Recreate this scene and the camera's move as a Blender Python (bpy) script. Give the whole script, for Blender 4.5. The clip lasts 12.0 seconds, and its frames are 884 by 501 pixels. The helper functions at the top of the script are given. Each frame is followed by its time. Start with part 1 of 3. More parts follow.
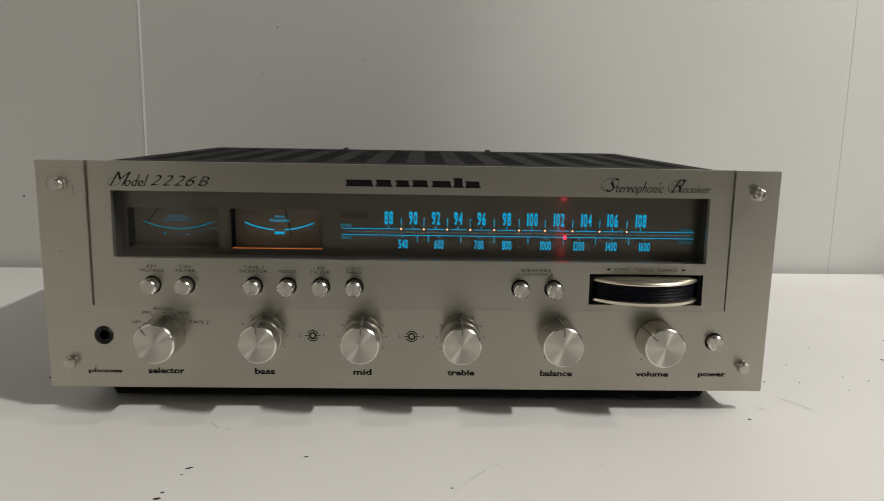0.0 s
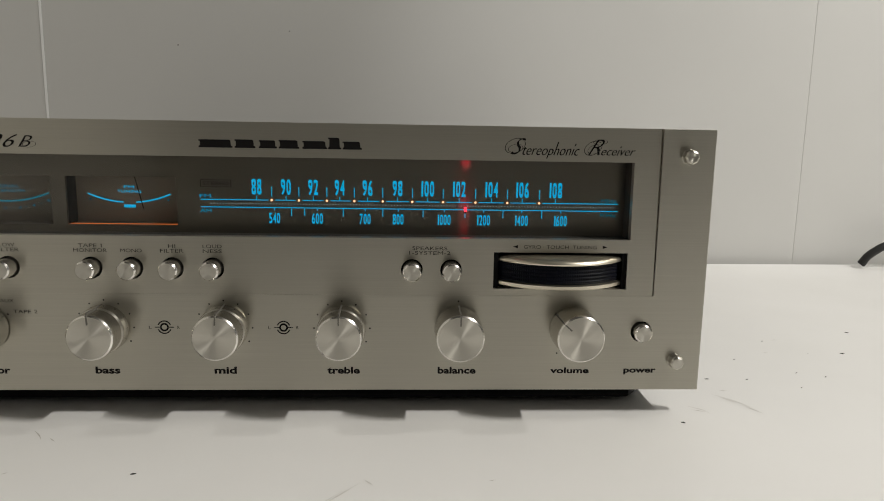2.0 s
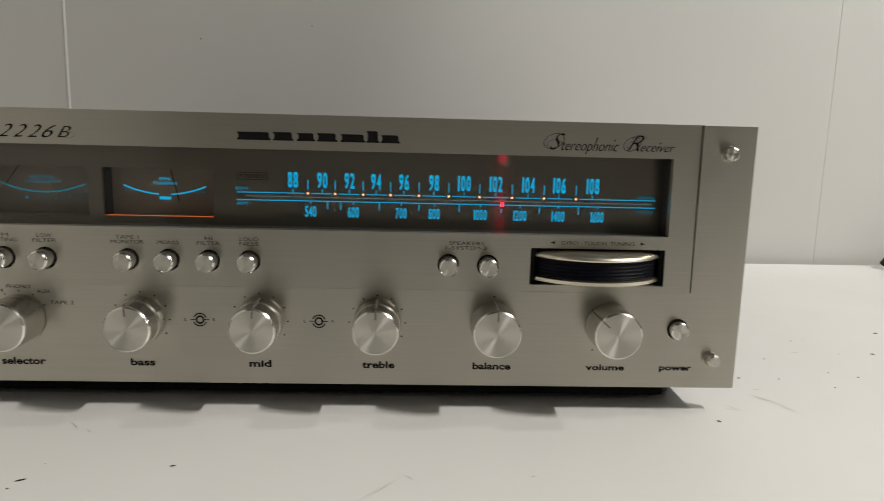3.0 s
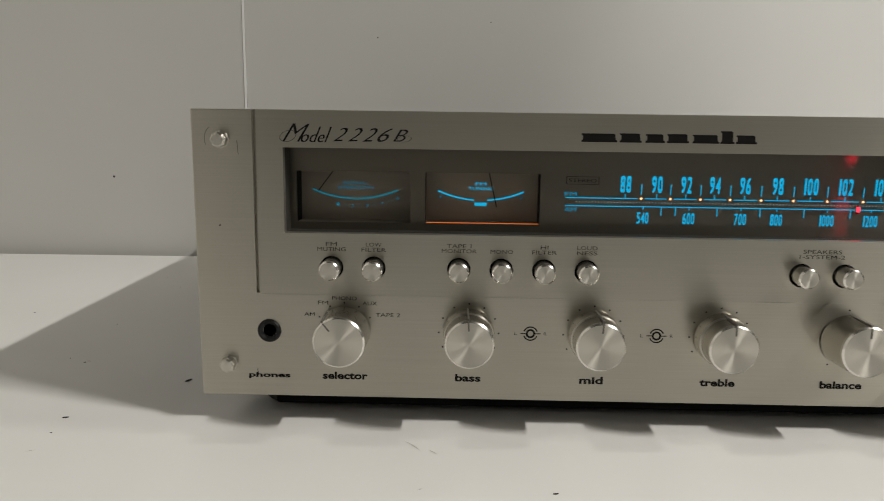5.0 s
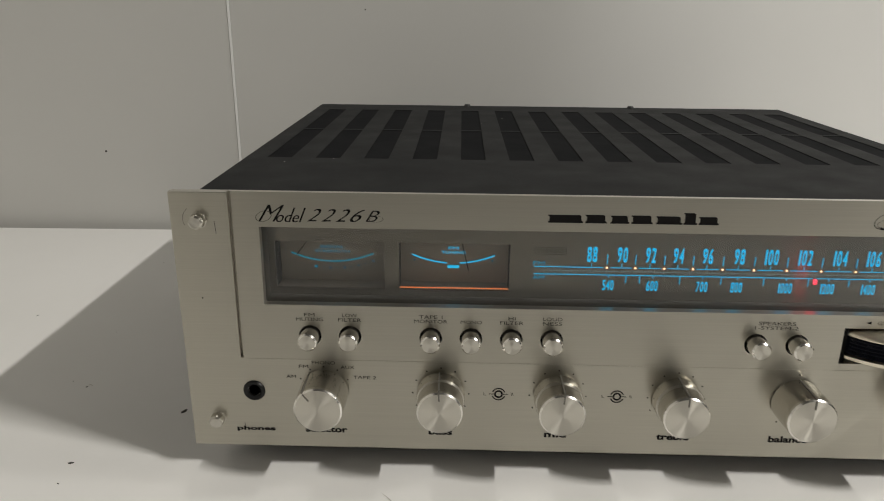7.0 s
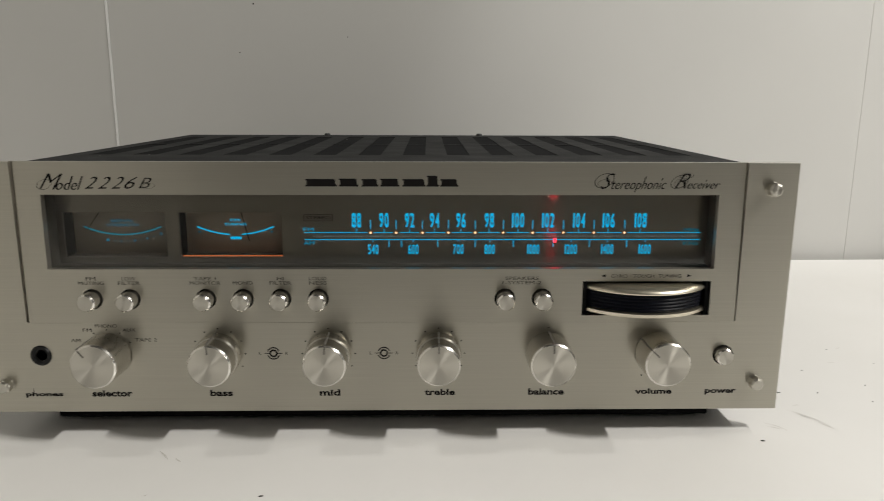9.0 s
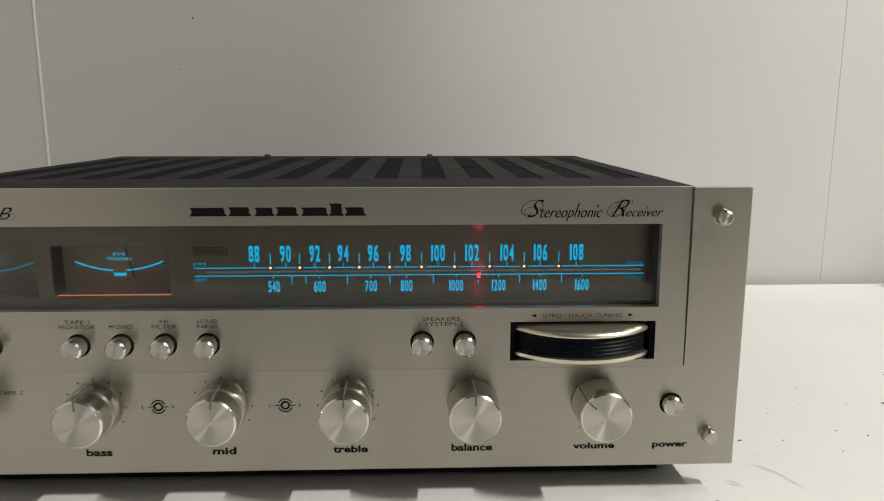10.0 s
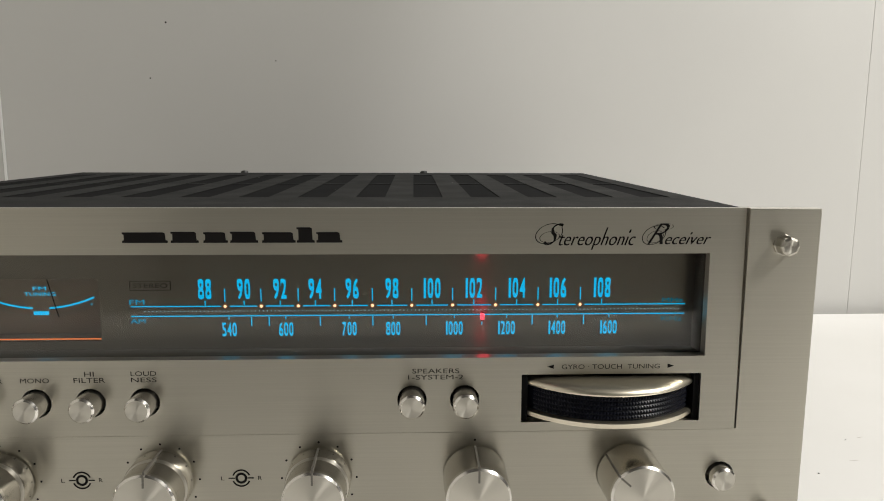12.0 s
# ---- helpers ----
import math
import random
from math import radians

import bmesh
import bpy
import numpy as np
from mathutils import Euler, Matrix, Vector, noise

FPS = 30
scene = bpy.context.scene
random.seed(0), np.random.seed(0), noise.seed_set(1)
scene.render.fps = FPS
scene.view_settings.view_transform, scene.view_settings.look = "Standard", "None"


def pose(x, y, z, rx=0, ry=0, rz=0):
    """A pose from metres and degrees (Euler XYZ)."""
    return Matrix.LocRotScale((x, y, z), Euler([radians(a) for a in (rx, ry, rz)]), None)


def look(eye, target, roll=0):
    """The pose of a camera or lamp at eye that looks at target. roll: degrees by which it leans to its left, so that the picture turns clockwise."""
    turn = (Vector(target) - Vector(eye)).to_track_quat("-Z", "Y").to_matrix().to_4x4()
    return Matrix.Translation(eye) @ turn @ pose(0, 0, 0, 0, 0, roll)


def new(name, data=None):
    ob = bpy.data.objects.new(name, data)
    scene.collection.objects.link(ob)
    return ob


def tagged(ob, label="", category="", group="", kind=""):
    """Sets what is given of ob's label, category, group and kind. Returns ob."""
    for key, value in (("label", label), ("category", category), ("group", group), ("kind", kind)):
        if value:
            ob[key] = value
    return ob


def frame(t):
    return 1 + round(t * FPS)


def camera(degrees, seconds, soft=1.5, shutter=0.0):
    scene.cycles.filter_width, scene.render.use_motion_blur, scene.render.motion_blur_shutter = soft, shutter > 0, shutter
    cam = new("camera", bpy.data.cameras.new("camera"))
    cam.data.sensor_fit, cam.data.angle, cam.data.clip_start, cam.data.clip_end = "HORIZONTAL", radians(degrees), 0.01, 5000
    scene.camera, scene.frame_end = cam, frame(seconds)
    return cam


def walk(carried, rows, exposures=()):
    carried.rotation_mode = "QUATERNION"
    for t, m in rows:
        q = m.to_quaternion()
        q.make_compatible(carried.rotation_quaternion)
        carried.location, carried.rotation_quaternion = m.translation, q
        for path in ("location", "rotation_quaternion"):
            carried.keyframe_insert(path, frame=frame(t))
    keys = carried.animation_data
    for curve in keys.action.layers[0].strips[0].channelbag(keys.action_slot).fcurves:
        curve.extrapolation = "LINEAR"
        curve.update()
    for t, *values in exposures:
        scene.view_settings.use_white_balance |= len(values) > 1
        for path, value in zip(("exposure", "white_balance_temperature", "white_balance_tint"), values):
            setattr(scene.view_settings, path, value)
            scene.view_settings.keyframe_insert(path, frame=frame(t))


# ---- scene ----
cam = camera(62.9, 12.0, 1.0, 0.4)
PATH = [
    (0, (0.005, -0.404, 0.167), (0.062, 1.565, -0.18), 1.0),
    (0.5, (0.025, -0.383, 0.161), (0.094, 1.585, -0.192), 1.1),
    (1, (0.045, -0.362, 0.152), (0.107, 1.608, -0.192), 1.0),
    (1.5, (0.057, -0.349, 0.145), (0.136, 1.622, -0.19), 1.0),
    (2, (0.059, -0.344, 0.143), (0.16, 1.625, -0.196), 1.0),
    (2.5, (0.057, -0.343, 0.142), (0.17, 1.624, -0.202), 1.3),
    (3, (0.044, -0.342, 0.141), (0.13, 1.626, -0.204), 1.5),
    (3.5, (0.011, -0.341, 0.144), (0.007, 1.626, -0.214), 1.4),
    (3.7, (-0.002, -0.341, 0.148), (-0.056, 1.624, -0.224), 1.2),
    (5.3, (-0.098, -0.313, 0.139), (-0.124, 1.656, -0.214), 0.7),
    (5.5, (-0.097, -0.312, 0.14), (-0.115, 1.652, -0.239), 0.8),
    (6, (-0.093, -0.308, 0.155), (-0.122, 1.63, -0.337), 0.9),
    (6.5, (-0.087, -0.302, 0.21), (-0.128, 1.6, -0.408), 0.8),
    (6.7, (-0.085, -0.303, 0.223), (-0.126, 1.591, -0.418), 0.7),
    (8.3, (-0.016, -0.353, 0.188), (-0.088, 1.579, -0.321), -0.2),
    (8.5, (-0.008, -0.353, 0.178), (-0.016, 1.595, -0.275), 0.2),
    (9, (0.023, -0.356, 0.175), (0.061, 1.6, -0.241), 0.2),
    (9.5, (0.047, -0.343, 0.173), (0.108, 1.619, -0.212), 0.2),
    (10, (0.061, -0.312, 0.174), (0.125, 1.653, -0.191), -0.0),
    (10.5, (0.065, -0.284, 0.174), (0.133, 1.684, -0.181), -0.0),
    (11, (0.065, -0.26, 0.174), (0.137, 1.71, -0.161), 0.2),
    (11.5, (0.065, -0.251, 0.17), (0.133, 1.722, -0.149), 0.2),
    (12, (0.063, -0.25, 0.168), (0.141, 1.724, -0.142), 0.2),
]
walk(cam, [(t, look(eye, target, roll)) for t, eye, target, roll in PATH],
     exposures=[(0.0, -0.57), (1.0, -0.56), (2.5, -0.54), (3.7, -0.46), (5.5, -0.29), (6.5, -0.33), (8.5, -0.37), (9.5, -0.38), (12.0, -0.19)])

# ---- world, light ----
world = bpy.data.worlds.new("room_dark")
world.use_nodes = True
world.node_tree.nodes["Background"].inputs[0].default_value = (0.5, 0.48, 0.45, 1)
world.node_tree.nodes["Background"].inputs[1].default_value = 0.012
scene.world = world


def area_lamp(name, eye, target, sx, sy, watts, color):
    data = bpy.data.lights.new(name, "AREA")
    data.shape, data.size, data.size_y, data.energy, data.color = "RECTANGLE", sx, sy, watts, color
    ob = new(name, data)
    ob.matrix_world = look(eye, target)
    return ob


# a row of slim ceiling tubes that runs towards the back wall
KEY = area_lamp("ceiling_tube_light", (1.54, -0.61, 1.62), (0.0, -0.61, 0.0), 0.32, 0.03, 46, (1.0, 0.97, 0.905))
REAR = area_lamp("rear_tube_light", (1.54, 0.14, 1.62), (0.0, 0.14, 0.0), 0.10, 0.03, 7, (1.0, 0.97, 0.905))
SIDE = area_lamp("side_lamp_light", (1.88, -1.0, 0.69), (0.0, 0.2, 0.1), 0.07, 0.07, 1.5, (1.0, 0.97, 0.92))

# spot added without a known source, to brighten the wall's right part
spot = bpy.data.lights.new("wall_fill_spot", "SPOT")
spot.energy, spot.color, spot.spot_size, spot.spot_blend, spot.shadow_soft_size = 42, (1.0, 0.985, 0.96), radians(24), 0.35, 0.03
new("wall_fill_spot", spot).matrix_world = look((1.55, -0.55, 1.00), (0.57, 0.42, 0.36))

# ---- materials ----


def material(name, color=(0.5, 0.5, 0.5), rough=0.5, metal=0.0, spec=0.5):
    m = bpy.data.materials.new(name)
    m.use_nodes = True
    b = m.node_tree.nodes["Principled BSDF"]
    b.inputs["Base Color"].default_value = (*color, 1)
    b.inputs["Roughness"].default_value = rough
    b.inputs["Metallic"].default_value = metal
    b.inputs["Specular IOR Level"].default_value = spec
    return m


def node(m, kind, **inputs):
    n = m.node_tree.nodes.new(kind)
    for key, value in inputs.items():
        n.inputs[key].default_value = value
    return n


def link(m, a, out, b, inp):
    m.node_tree.links.new(a.outputs[out], b.inputs[inp])


def mottled(m, color, color2, scale, detail=6.0, stretch=(1, 1, 1), rough=None, bump=0.0, bump_scale=None):
    """Two-tone noise in the colour, a varied roughness and a fine relief."""
    b = m.node_tree.nodes["Principled BSDF"]
    co = node(m, "ShaderNodeTexCoord")
    mp = node(m, "ShaderNodeMapping", Scale=stretch)
    link(m, co, "Object", mp, "Vector")
    nz = node(m, "ShaderNodeTexNoise", Scale=scale, Detail=detail, Roughness=0.6)
    link(m, mp, 0, nz, "Vector")
    mix = node(m, "ShaderNodeMix")
    mix.data_type = "RGBA"
    mix.inputs[6].default_value, mix.inputs[7].default_value = (*color, 1), (*color2, 1)
    ramp = node(m, "ShaderNodeMapRange")
    ramp.inputs[1].default_value, ramp.inputs[2].default_value = 0.3, 0.7
    link(m, nz, 0, ramp, 0)
    link(m, ramp, 0, mix, 0)
    link(m, mix, 2, b, "Base Color")
    if rough:
        rr = node(m, "ShaderNodeMapRange")
        rr.inputs[1].default_value, rr.inputs[2].default_value = 0.3, 0.7
        rr.inputs[3].default_value, rr.inputs[4].default_value = rough
        n2 = node(m, "ShaderNodeTexNoise", Scale=scale * 2.7, Detail=4.0)
        link(m, mp, 0, n2, "Vector")
        link(m, n2, 0, rr, 0)
        link(m, rr, 0, b, "Roughness")
    if bump:
        n3 = node(m, "ShaderNodeTexNoise", Scale=bump_scale or scale * 8, Detail=3.0)
        link(m, mp, 0, n3, "Vector")
        bp = node(m, "ShaderNodeBump", Strength=bump, Distance=0.0005)
        link(m, n3, 0, bp, "Height")
        link(m, bp, 0, b, "Normal")
    return m


def emitter(name, color, strength):
    m = material(name, (0.01, 0.01, 0.01), 0.6)
    b = m.node_tree.nodes["Principled BSDF"]
    b.inputs["Emission Color"].default_value = (*color, 1)
    b.inputs["Emission Strength"].default_value = strength
    return m


def brushed(name, color, color2, rough, aniso, tangent):
    """Aluminium brushed along x: its gloss is drawn out across the brushing."""
    m = mottled(material(name, color, rough, 1.0), color, color2, 14.0, 9.0, (1.0, 1.0, 150.0), rough=(rough - 0.015, rough + 0.015))
    b = m.node_tree.nodes["Principled BSDF"]
    b.inputs["Anisotropic"].default_value = aniso
    t = node(m, "ShaderNodeCombineXYZ")
    t.inputs[0].default_value, t.inputs[1].default_value, t.inputs[2].default_value = tangent
    link(m, t, 0, b, "Tangent")
    return m


def spun(name, color, rough):
    """Aluminium turned on a lathe about its own y axis: gloss drawn out along the radius."""
    m = material(name, color, rough, 1.0)
    b = m.node_tree.nodes["Principled BSDF"]
    b.inputs["Anisotropic"].default_value = 0.88
    co = node(m, "ShaderNodeTexCoord")
    flat = node(m, "ShaderNodeVectorMath")
    flat.operation = "MULTIPLY"
    flat.inputs[1].default_value = (1, 0, 1)
    link(m, co, "Object", flat, 0)
    unit = node(m, "ShaderNodeVectorMath")
    unit.operation = "NORMALIZE"
    link(m, flat, 0, unit, 0)
    turn = node(m, "ShaderNodeVectorTransform")
    turn.vector_type, turn.convert_from, turn.convert_to = "VECTOR", "OBJECT", "WORLD"
    link(m, unit, 0, turn, 0)
    link(m, turn, 0, b, "Tangent")
    length = node(m, "ShaderNodeVectorMath")
    length.operation = "LENGTH"
    link(m, flat, 0, length, 0)
    rings = node(m, "ShaderNodeTexNoise", Scale=9000.0, Detail=2.0)
    rings.noise_dimensions = "1D"
    link(m, length, "Value", rings, "W")
    rr = node(m, "ShaderNodeMapRange")
    rr.inputs[3].default_value, rr.inputs[4].default_value = rough - 0.02, rough + 0.02
    link(m, rings, 0, rr, 0)
    link(m, rr, 0, b, "Roughness")
    return m


M_WALL = mottled(material("white_wall_board", rough=0.5), (0.585, 0.578, 0.556), (0.62, 0.613, 0.59), 1.7, 6, rough=(0.35, 0.5), bump=0.05, bump_scale=180)
# dark tone for the unseen room, keeps reflections dim
M_ROOM = mottled(material("dark_room_shell", rough=0.8), (0.11, 0.106, 0.098), (0.13, 0.126, 0.118), 2.0, 5, bump=0.1, bump_scale=90)
M_PALE = mottled(material("pale_plaster", rough=0.8), (0.60, 0.585, 0.55), (0.64, 0.625, 0.59), 2.0, 5, bump=0.1, bump_scale=90)
M_FLOOR = mottled(material("floor_grey", rough=0.7), (0.30, 0.285, 0.26), (0.36, 0.34, 0.31), 3.0)
M_STRIP = material("white_joint_strip", (0.88, 0.88, 0.87), 0.3)
M_TABLE = mottled(material("white_table_laminate", rough=0.3), (0.845, 0.835, 0.815), (0.88, 0.87, 0.855), 6.0, 8, rough=(0.28, 0.42), bump=0.04, bump_scale=300)
M_ALU = brushed("brushed_aluminium", (0.500, 0.477, 0.412), (0.544, 0.520, 0.450), 0.325, 0.95, (0, 0, 1))
M_SPUN = spun("spun_aluminium", (0.61, 0.585, 0.525), 0.44)
M_CHROME = material("polished_aluminium", (0.86, 0.84, 0.80), 0.14, 1.0)
M_GOLD = material("pale_gold_rim", (0.80, 0.74, 0.61), 0.33, 1.0)
M_BLACK = mottled(material("black_paint", rough=0.45), (0.018, 0.018, 0.018), (0.03, 0.03, 0.03), 30.0, 6, rough=(0.4, 0.55), bump=0.1, bump_scale=900)
M_COVER = mottled(material("charcoal_cover_paint", rough=0.65, spec=0.05), (0.021, 0.0215, 0.022), (0.027, 0.0275, 0.028), 14.0, 8, rough=(0.55, 0.68), bump=0.12, bump_scale=1500)
# near-black that puts deep shade into recesses; also the chassis pan's colour
M_VOID = material("shade_black_inside", (0.006, 0.006, 0.006), 0.7, 0.0, 0.04)
M_MESH = mottled(material("dark_perforated_metal", rough=0.7, spec=0.02), (0.009, 0.0095, 0.0105), (0.014, 0.0145, 0.0155), 60.0)
M_RUBBER = material("black_rubber", (0.015, 0.015, 0.015), 0.65)
M_KNURL = material("black_knurled_plastic", (0.006, 0.007, 0.013), 0.32, 0.0, 0.16)
M_INK = material("black_ink", (0.008, 0.007, 0.007), 0.6, 0.0, 0.12)
M_GREYINK = material("dark_grey_ink", (0.03, 0.027, 0.023), 0.6, 0.0, 0.15)
M_EDGE = material("machined_aluminium_edge", (0.74, 0.71, 0.66), 0.34, 1.0)
# plate metal darkened, with the groove's shade put into its colour
M_TRENCH = material("shaded_groove_metal", (0.32, 0.30, 0.255), 0.42, 1.0)
M_RIM = material("bright_turned_rim", (0.80, 0.775, 0.73), 0.22, 1.0)
M_SIDE = material("turned_aluminium_side", (0.62, 0.595, 0.55), 0.2, 1.0)
M_SOCKET = material("black_socket_plastic", (0.008, 0.008, 0.008), 0.4, 0.0, 0.25)
M_GROOVE = material("dark_groove_line", (0.06, 0.055, 0.05), 0.5)
M_POINTER = material("dull_cut_line", (0.17, 0.16, 0.14), 0.5, 0.5)
M_DIAL = brushed("smoked_dial_plate", (0.252, 0.228, 0.191), (0.270, 0.246, 0.208), 0.40, 0.7, (0, 0, 1))
M_METER = mottled(material("meter_face", rough=0.5), (0.40, 0.345, 0.28), (0.43, 0.375, 0.305), 40.0)
M_BLUE = emitter("lit_blue_print", (0.0, 0.56, 1.0), 1.08)
M_TEAL = emitter("lit_teal_print", (0.0, 0.27, 0.40), 0.78)
M_MID = emitter("soft_blue_print", (0.0, 0.42, 0.72), 0.85)
M_BLUEDIM = emitter("faint_blue_print", (0.0, 0.25, 0.42), 0.75)
M_DOT = emitter("lit_white_dots", (0.45, 0.72, 0.80), 0.8)
M_WARM = emitter("lit_warm_dot", (1.0, 0.62, 0.34), 2.2)
# emissive amber that imitates the halo round the dial lamps
M_HALO = emitter("amber_lamp_glow", (0.55, 0.20, 0.07), 0.6)
M_RED = emitter("lit_red_pointer", (1.0, 0.045, 0.08), 2.6)
M_REDDIM = material("red_pointer_stem", (0.10, 0.008, 0.010), 0.4)
M_LIP = material("dark_metal_lip", (0.10, 0.092, 0.08), 0.4, 0.6)
M_ORANGE = emitter("orange_lit_edge", (1.0, 0.24, 0.05), 0.95)
M_CABLE = material("black_cable_rubber", (0.014, 0.013, 0.013), 0.5)
M_SPECK = material("dark_dirt", (0.03, 0.026, 0.022), 0.8)
M_FAINT = material("grey_scuff", (0.56, 0.54, 0.50), 0.6)

M_GLASS = bpy.data.materials.new("clear_pane")
M_GLASS.use_nodes = True
M_GLASS.node_tree.nodes.remove(M_GLASS.node_tree.nodes["Principled BSDF"])
_tr, _gl, _mx, _fr = (node(M_GLASS, k) for k in ("ShaderNodeBsdfTransparent", "ShaderNodeBsdfGlossy", "ShaderNodeMixShader", "ShaderNodeFresnel"))
_tr.inputs[0].default_value = (0.93, 0.93, 0.92, 1)
_gl.inputs["Roughness"].default_value = 0.06
_fr.inputs[0].default_value = 1.45
link(M_GLASS, _fr, 0, _mx, 0)
link(M_GLASS, _tr, 0, _mx, 1)
link(M_GLASS, _gl, 0, _mx, 2)
link(M_GLASS, _mx, 0, M_GLASS.node_tree.nodes["Material Output"], 0)

# ---- mesh helpers ----


def part(name, bm, mat, parent=None, label="", at=(0, 0, 0), smooth=False):
    me = bm
    if isinstance(bm, bmesh.types.BMesh):
        me = bpy.data.meshes.new(name)
        bm.to_mesh(me)
        bm.free()
    if smooth:
        for p in me.polygons:
            p.use_smooth = True
        me.set_sharp_from_angle(angle=radians(32))
    if mat and not me.materials:
        me.materials.append(mat)
    ob = new(name, me)
    ob.parent = parent
    ob.location = at
    if label:
        tagged(ob, label)
    return ob


def box(lo, hi, bevel=0.0, bm=None):
    bm = bm or bmesh.new()
    made = bmesh.ops.create_cube(bm, size=1.0)["verts"]
    for v in made:
        v.co = Vector([(a + b) / 2 + (b - a) * c for a, b, c in zip(lo, hi, v.co)])
    if bevel:
        edges = list({e for v in made for e in v.link_edges})
        bmesh.ops.bevel(bm, geom=edges, offset=bevel, segments=2, affect="EDGES", profile=0.5)
    return bm


def lathe(profile, steps=48, bm=None, at=(0, 0, 0), axis="y"):
    """A solid of revolution from (radius, offset) pairs; offset runs along the axis."""
    bm = bm or bmesh.new()
    rings = []
    for r, o in profile:
        if r < 1e-7:
            p = (0, o, 0) if axis == "y" else (0, 0, o)
            rings.append([bm.verts.new(Vector(p) + Vector(at))])
            continue
        ring = []
        for i in range(steps):
            a = 2 * math.pi * i / steps
            p = (r * math.cos(a), o, r * math.sin(a)) if axis == "y" else (r * math.cos(a), r * math.sin(a), o)
            ring.append(bm.verts.new(Vector(p) + Vector(at)))
        rings.append(ring)
    for a, b in zip(rings, rings[1:]):
        for i in range(steps):
            j = (i + 1) % steps
            if len(a) == 1 and len(b) > 1:
                bm.faces.new((a[0], b[i], b[j]))
            elif len(b) == 1 and len(a) > 1:
                bm.faces.new((a[i], a[j], b[0]))
            elif len(a) > 1:
                bm.faces.new((a[i], a[j], b[j], b[i]))
    bmesh.ops.recalc_face_normals(bm, faces=bm.faces)
    return bm


def flat_quads(quads, y, bm=None):
    """Thin printed shapes in a plane facing -y: lists of (x, z) corners."""
    bm = bm or bmesh.new()
    for q in quads:
        f = bm.faces.new([bm.verts.new((x, y, z)) for x, z in q])
        f.normal_update()
        if f.normal.y > 0:
            f.normal_flip()
    return bm


def rect(x0, z0, x1, z1):
    return [(x0, z0), (x1, z0), (x1, z1), (x0, z1)]


def disc(x, z, r, n=16):
    return [(x + r * math.cos(2 * math.pi * i / n), z + r * math.sin(2 * math.pi * i / n)) for i in range(n)]


def arc_band(x, z, r, width, a0, a1, n=24):
    out = []
    for i in range(n):
        a, b = (radians(a0 + (a1 - a0) * k / n) for k in (i, i + 1))
        r0, r1 = r - width / 2, r + width / 2
        out.append([(x + r0 * math.cos(a), z + r0 * math.sin(a)), (x + r1 * math.cos(a), z + r1 * math.sin(a)),
                    (x + r1 * math.cos(b), z + r1 * math.sin(b)), (x + r0 * math.cos(b), z + r0 * math.sin(b))])
    return out


def lettering(name, text, x, z, width, height, y, mat, parent, shear=0.0, weight=0.0, low=1.0, square=0.0, nib=0.0):
    """Printed words from the built-in font, fitted into a box and laid on a plane facing -y; low squeezes the small letters' bodies, square fills out the corners of round ones, nib swells the downstrokes as a broad pen does."""
    cu = bpy.data.curves.new(name, "FONT")
    cu.body, cu.shear, cu.offset, cu.resolution_u = text, shear, weight, 3
    ob = bpy.data.objects.new(name, cu)
    scene.collection.objects.link(ob)
    bpy.context.view_layer.update()
    me = bpy.data.meshes.new_from_object(ob.evaluated_get(bpy.context.evaluated_depsgraph_get()))
    bpy.data.objects.remove(ob)
    bpy.data.curves.remove(cu)
    me.name = name
    if low < 1.0:
        body, rise = 0.48, 0.72
        for v in me.vertices:
            h = v.co.y
            new_h = h * low if h < body else body * low + (h - body) * (rise - body * low) / (rise - body)
            v.co.x += shear * (new_h - h)
            v.co.y = new_h
    xs, ys = [v.co.x for v in me.vertices], [v.co.y for v in me.vertices]
    cx, cy, w, h = (min(xs) + max(xs)) / 2, (min(ys) + max(ys)) / 2, max(xs) - min(xs), max(ys) - min(ys)
    for v in me.vertices:
        u, k = (v.co.x - cx) / w, (v.co.y - cy) / h
        if square:
            far = max(abs(u), abs(k), 1e-6)
            u, k = (c * (math.hypot(u, k) / far) ** square for c in (u, k))
            u, k = max(-0.5, min(0.5, u)), max(-0.5, min(0.5, k))
        v.co = (u * width, 0, k * height)
    if nib:
        bm = bmesh.new()
        bm.from_mesh(me)
        whole = [*bm.verts, *bm.edges, *bm.faces]
        for step, shift in enumerate((-0.5, 0.5), 1):
            made = bmesh.ops.duplicate(bm, geom=whole)["geom"]
            for v in [g for g in made if isinstance(g, bmesh.types.BMVert)]:
                v.co.x += nib * shift
                v.co.y -= 0.00001 * step
        bm.to_mesh(me)
        bm.free()
    me.materials.clear()
    ob = printed(part(name, me, mat, parent, at=(x, y or 0.0, z)), y)
    return tagged(ob, kind="stuff") if nib else ob


def printed(ob, y):
    """Lays printing with no depth of its own (None) on the leaning upper panel."""
    if y is None:
        ob.location.y = inlay(ob.location.z) - 0.0001
        ob.rotation_euler.x = -math.atan(LEAN)
    return ob


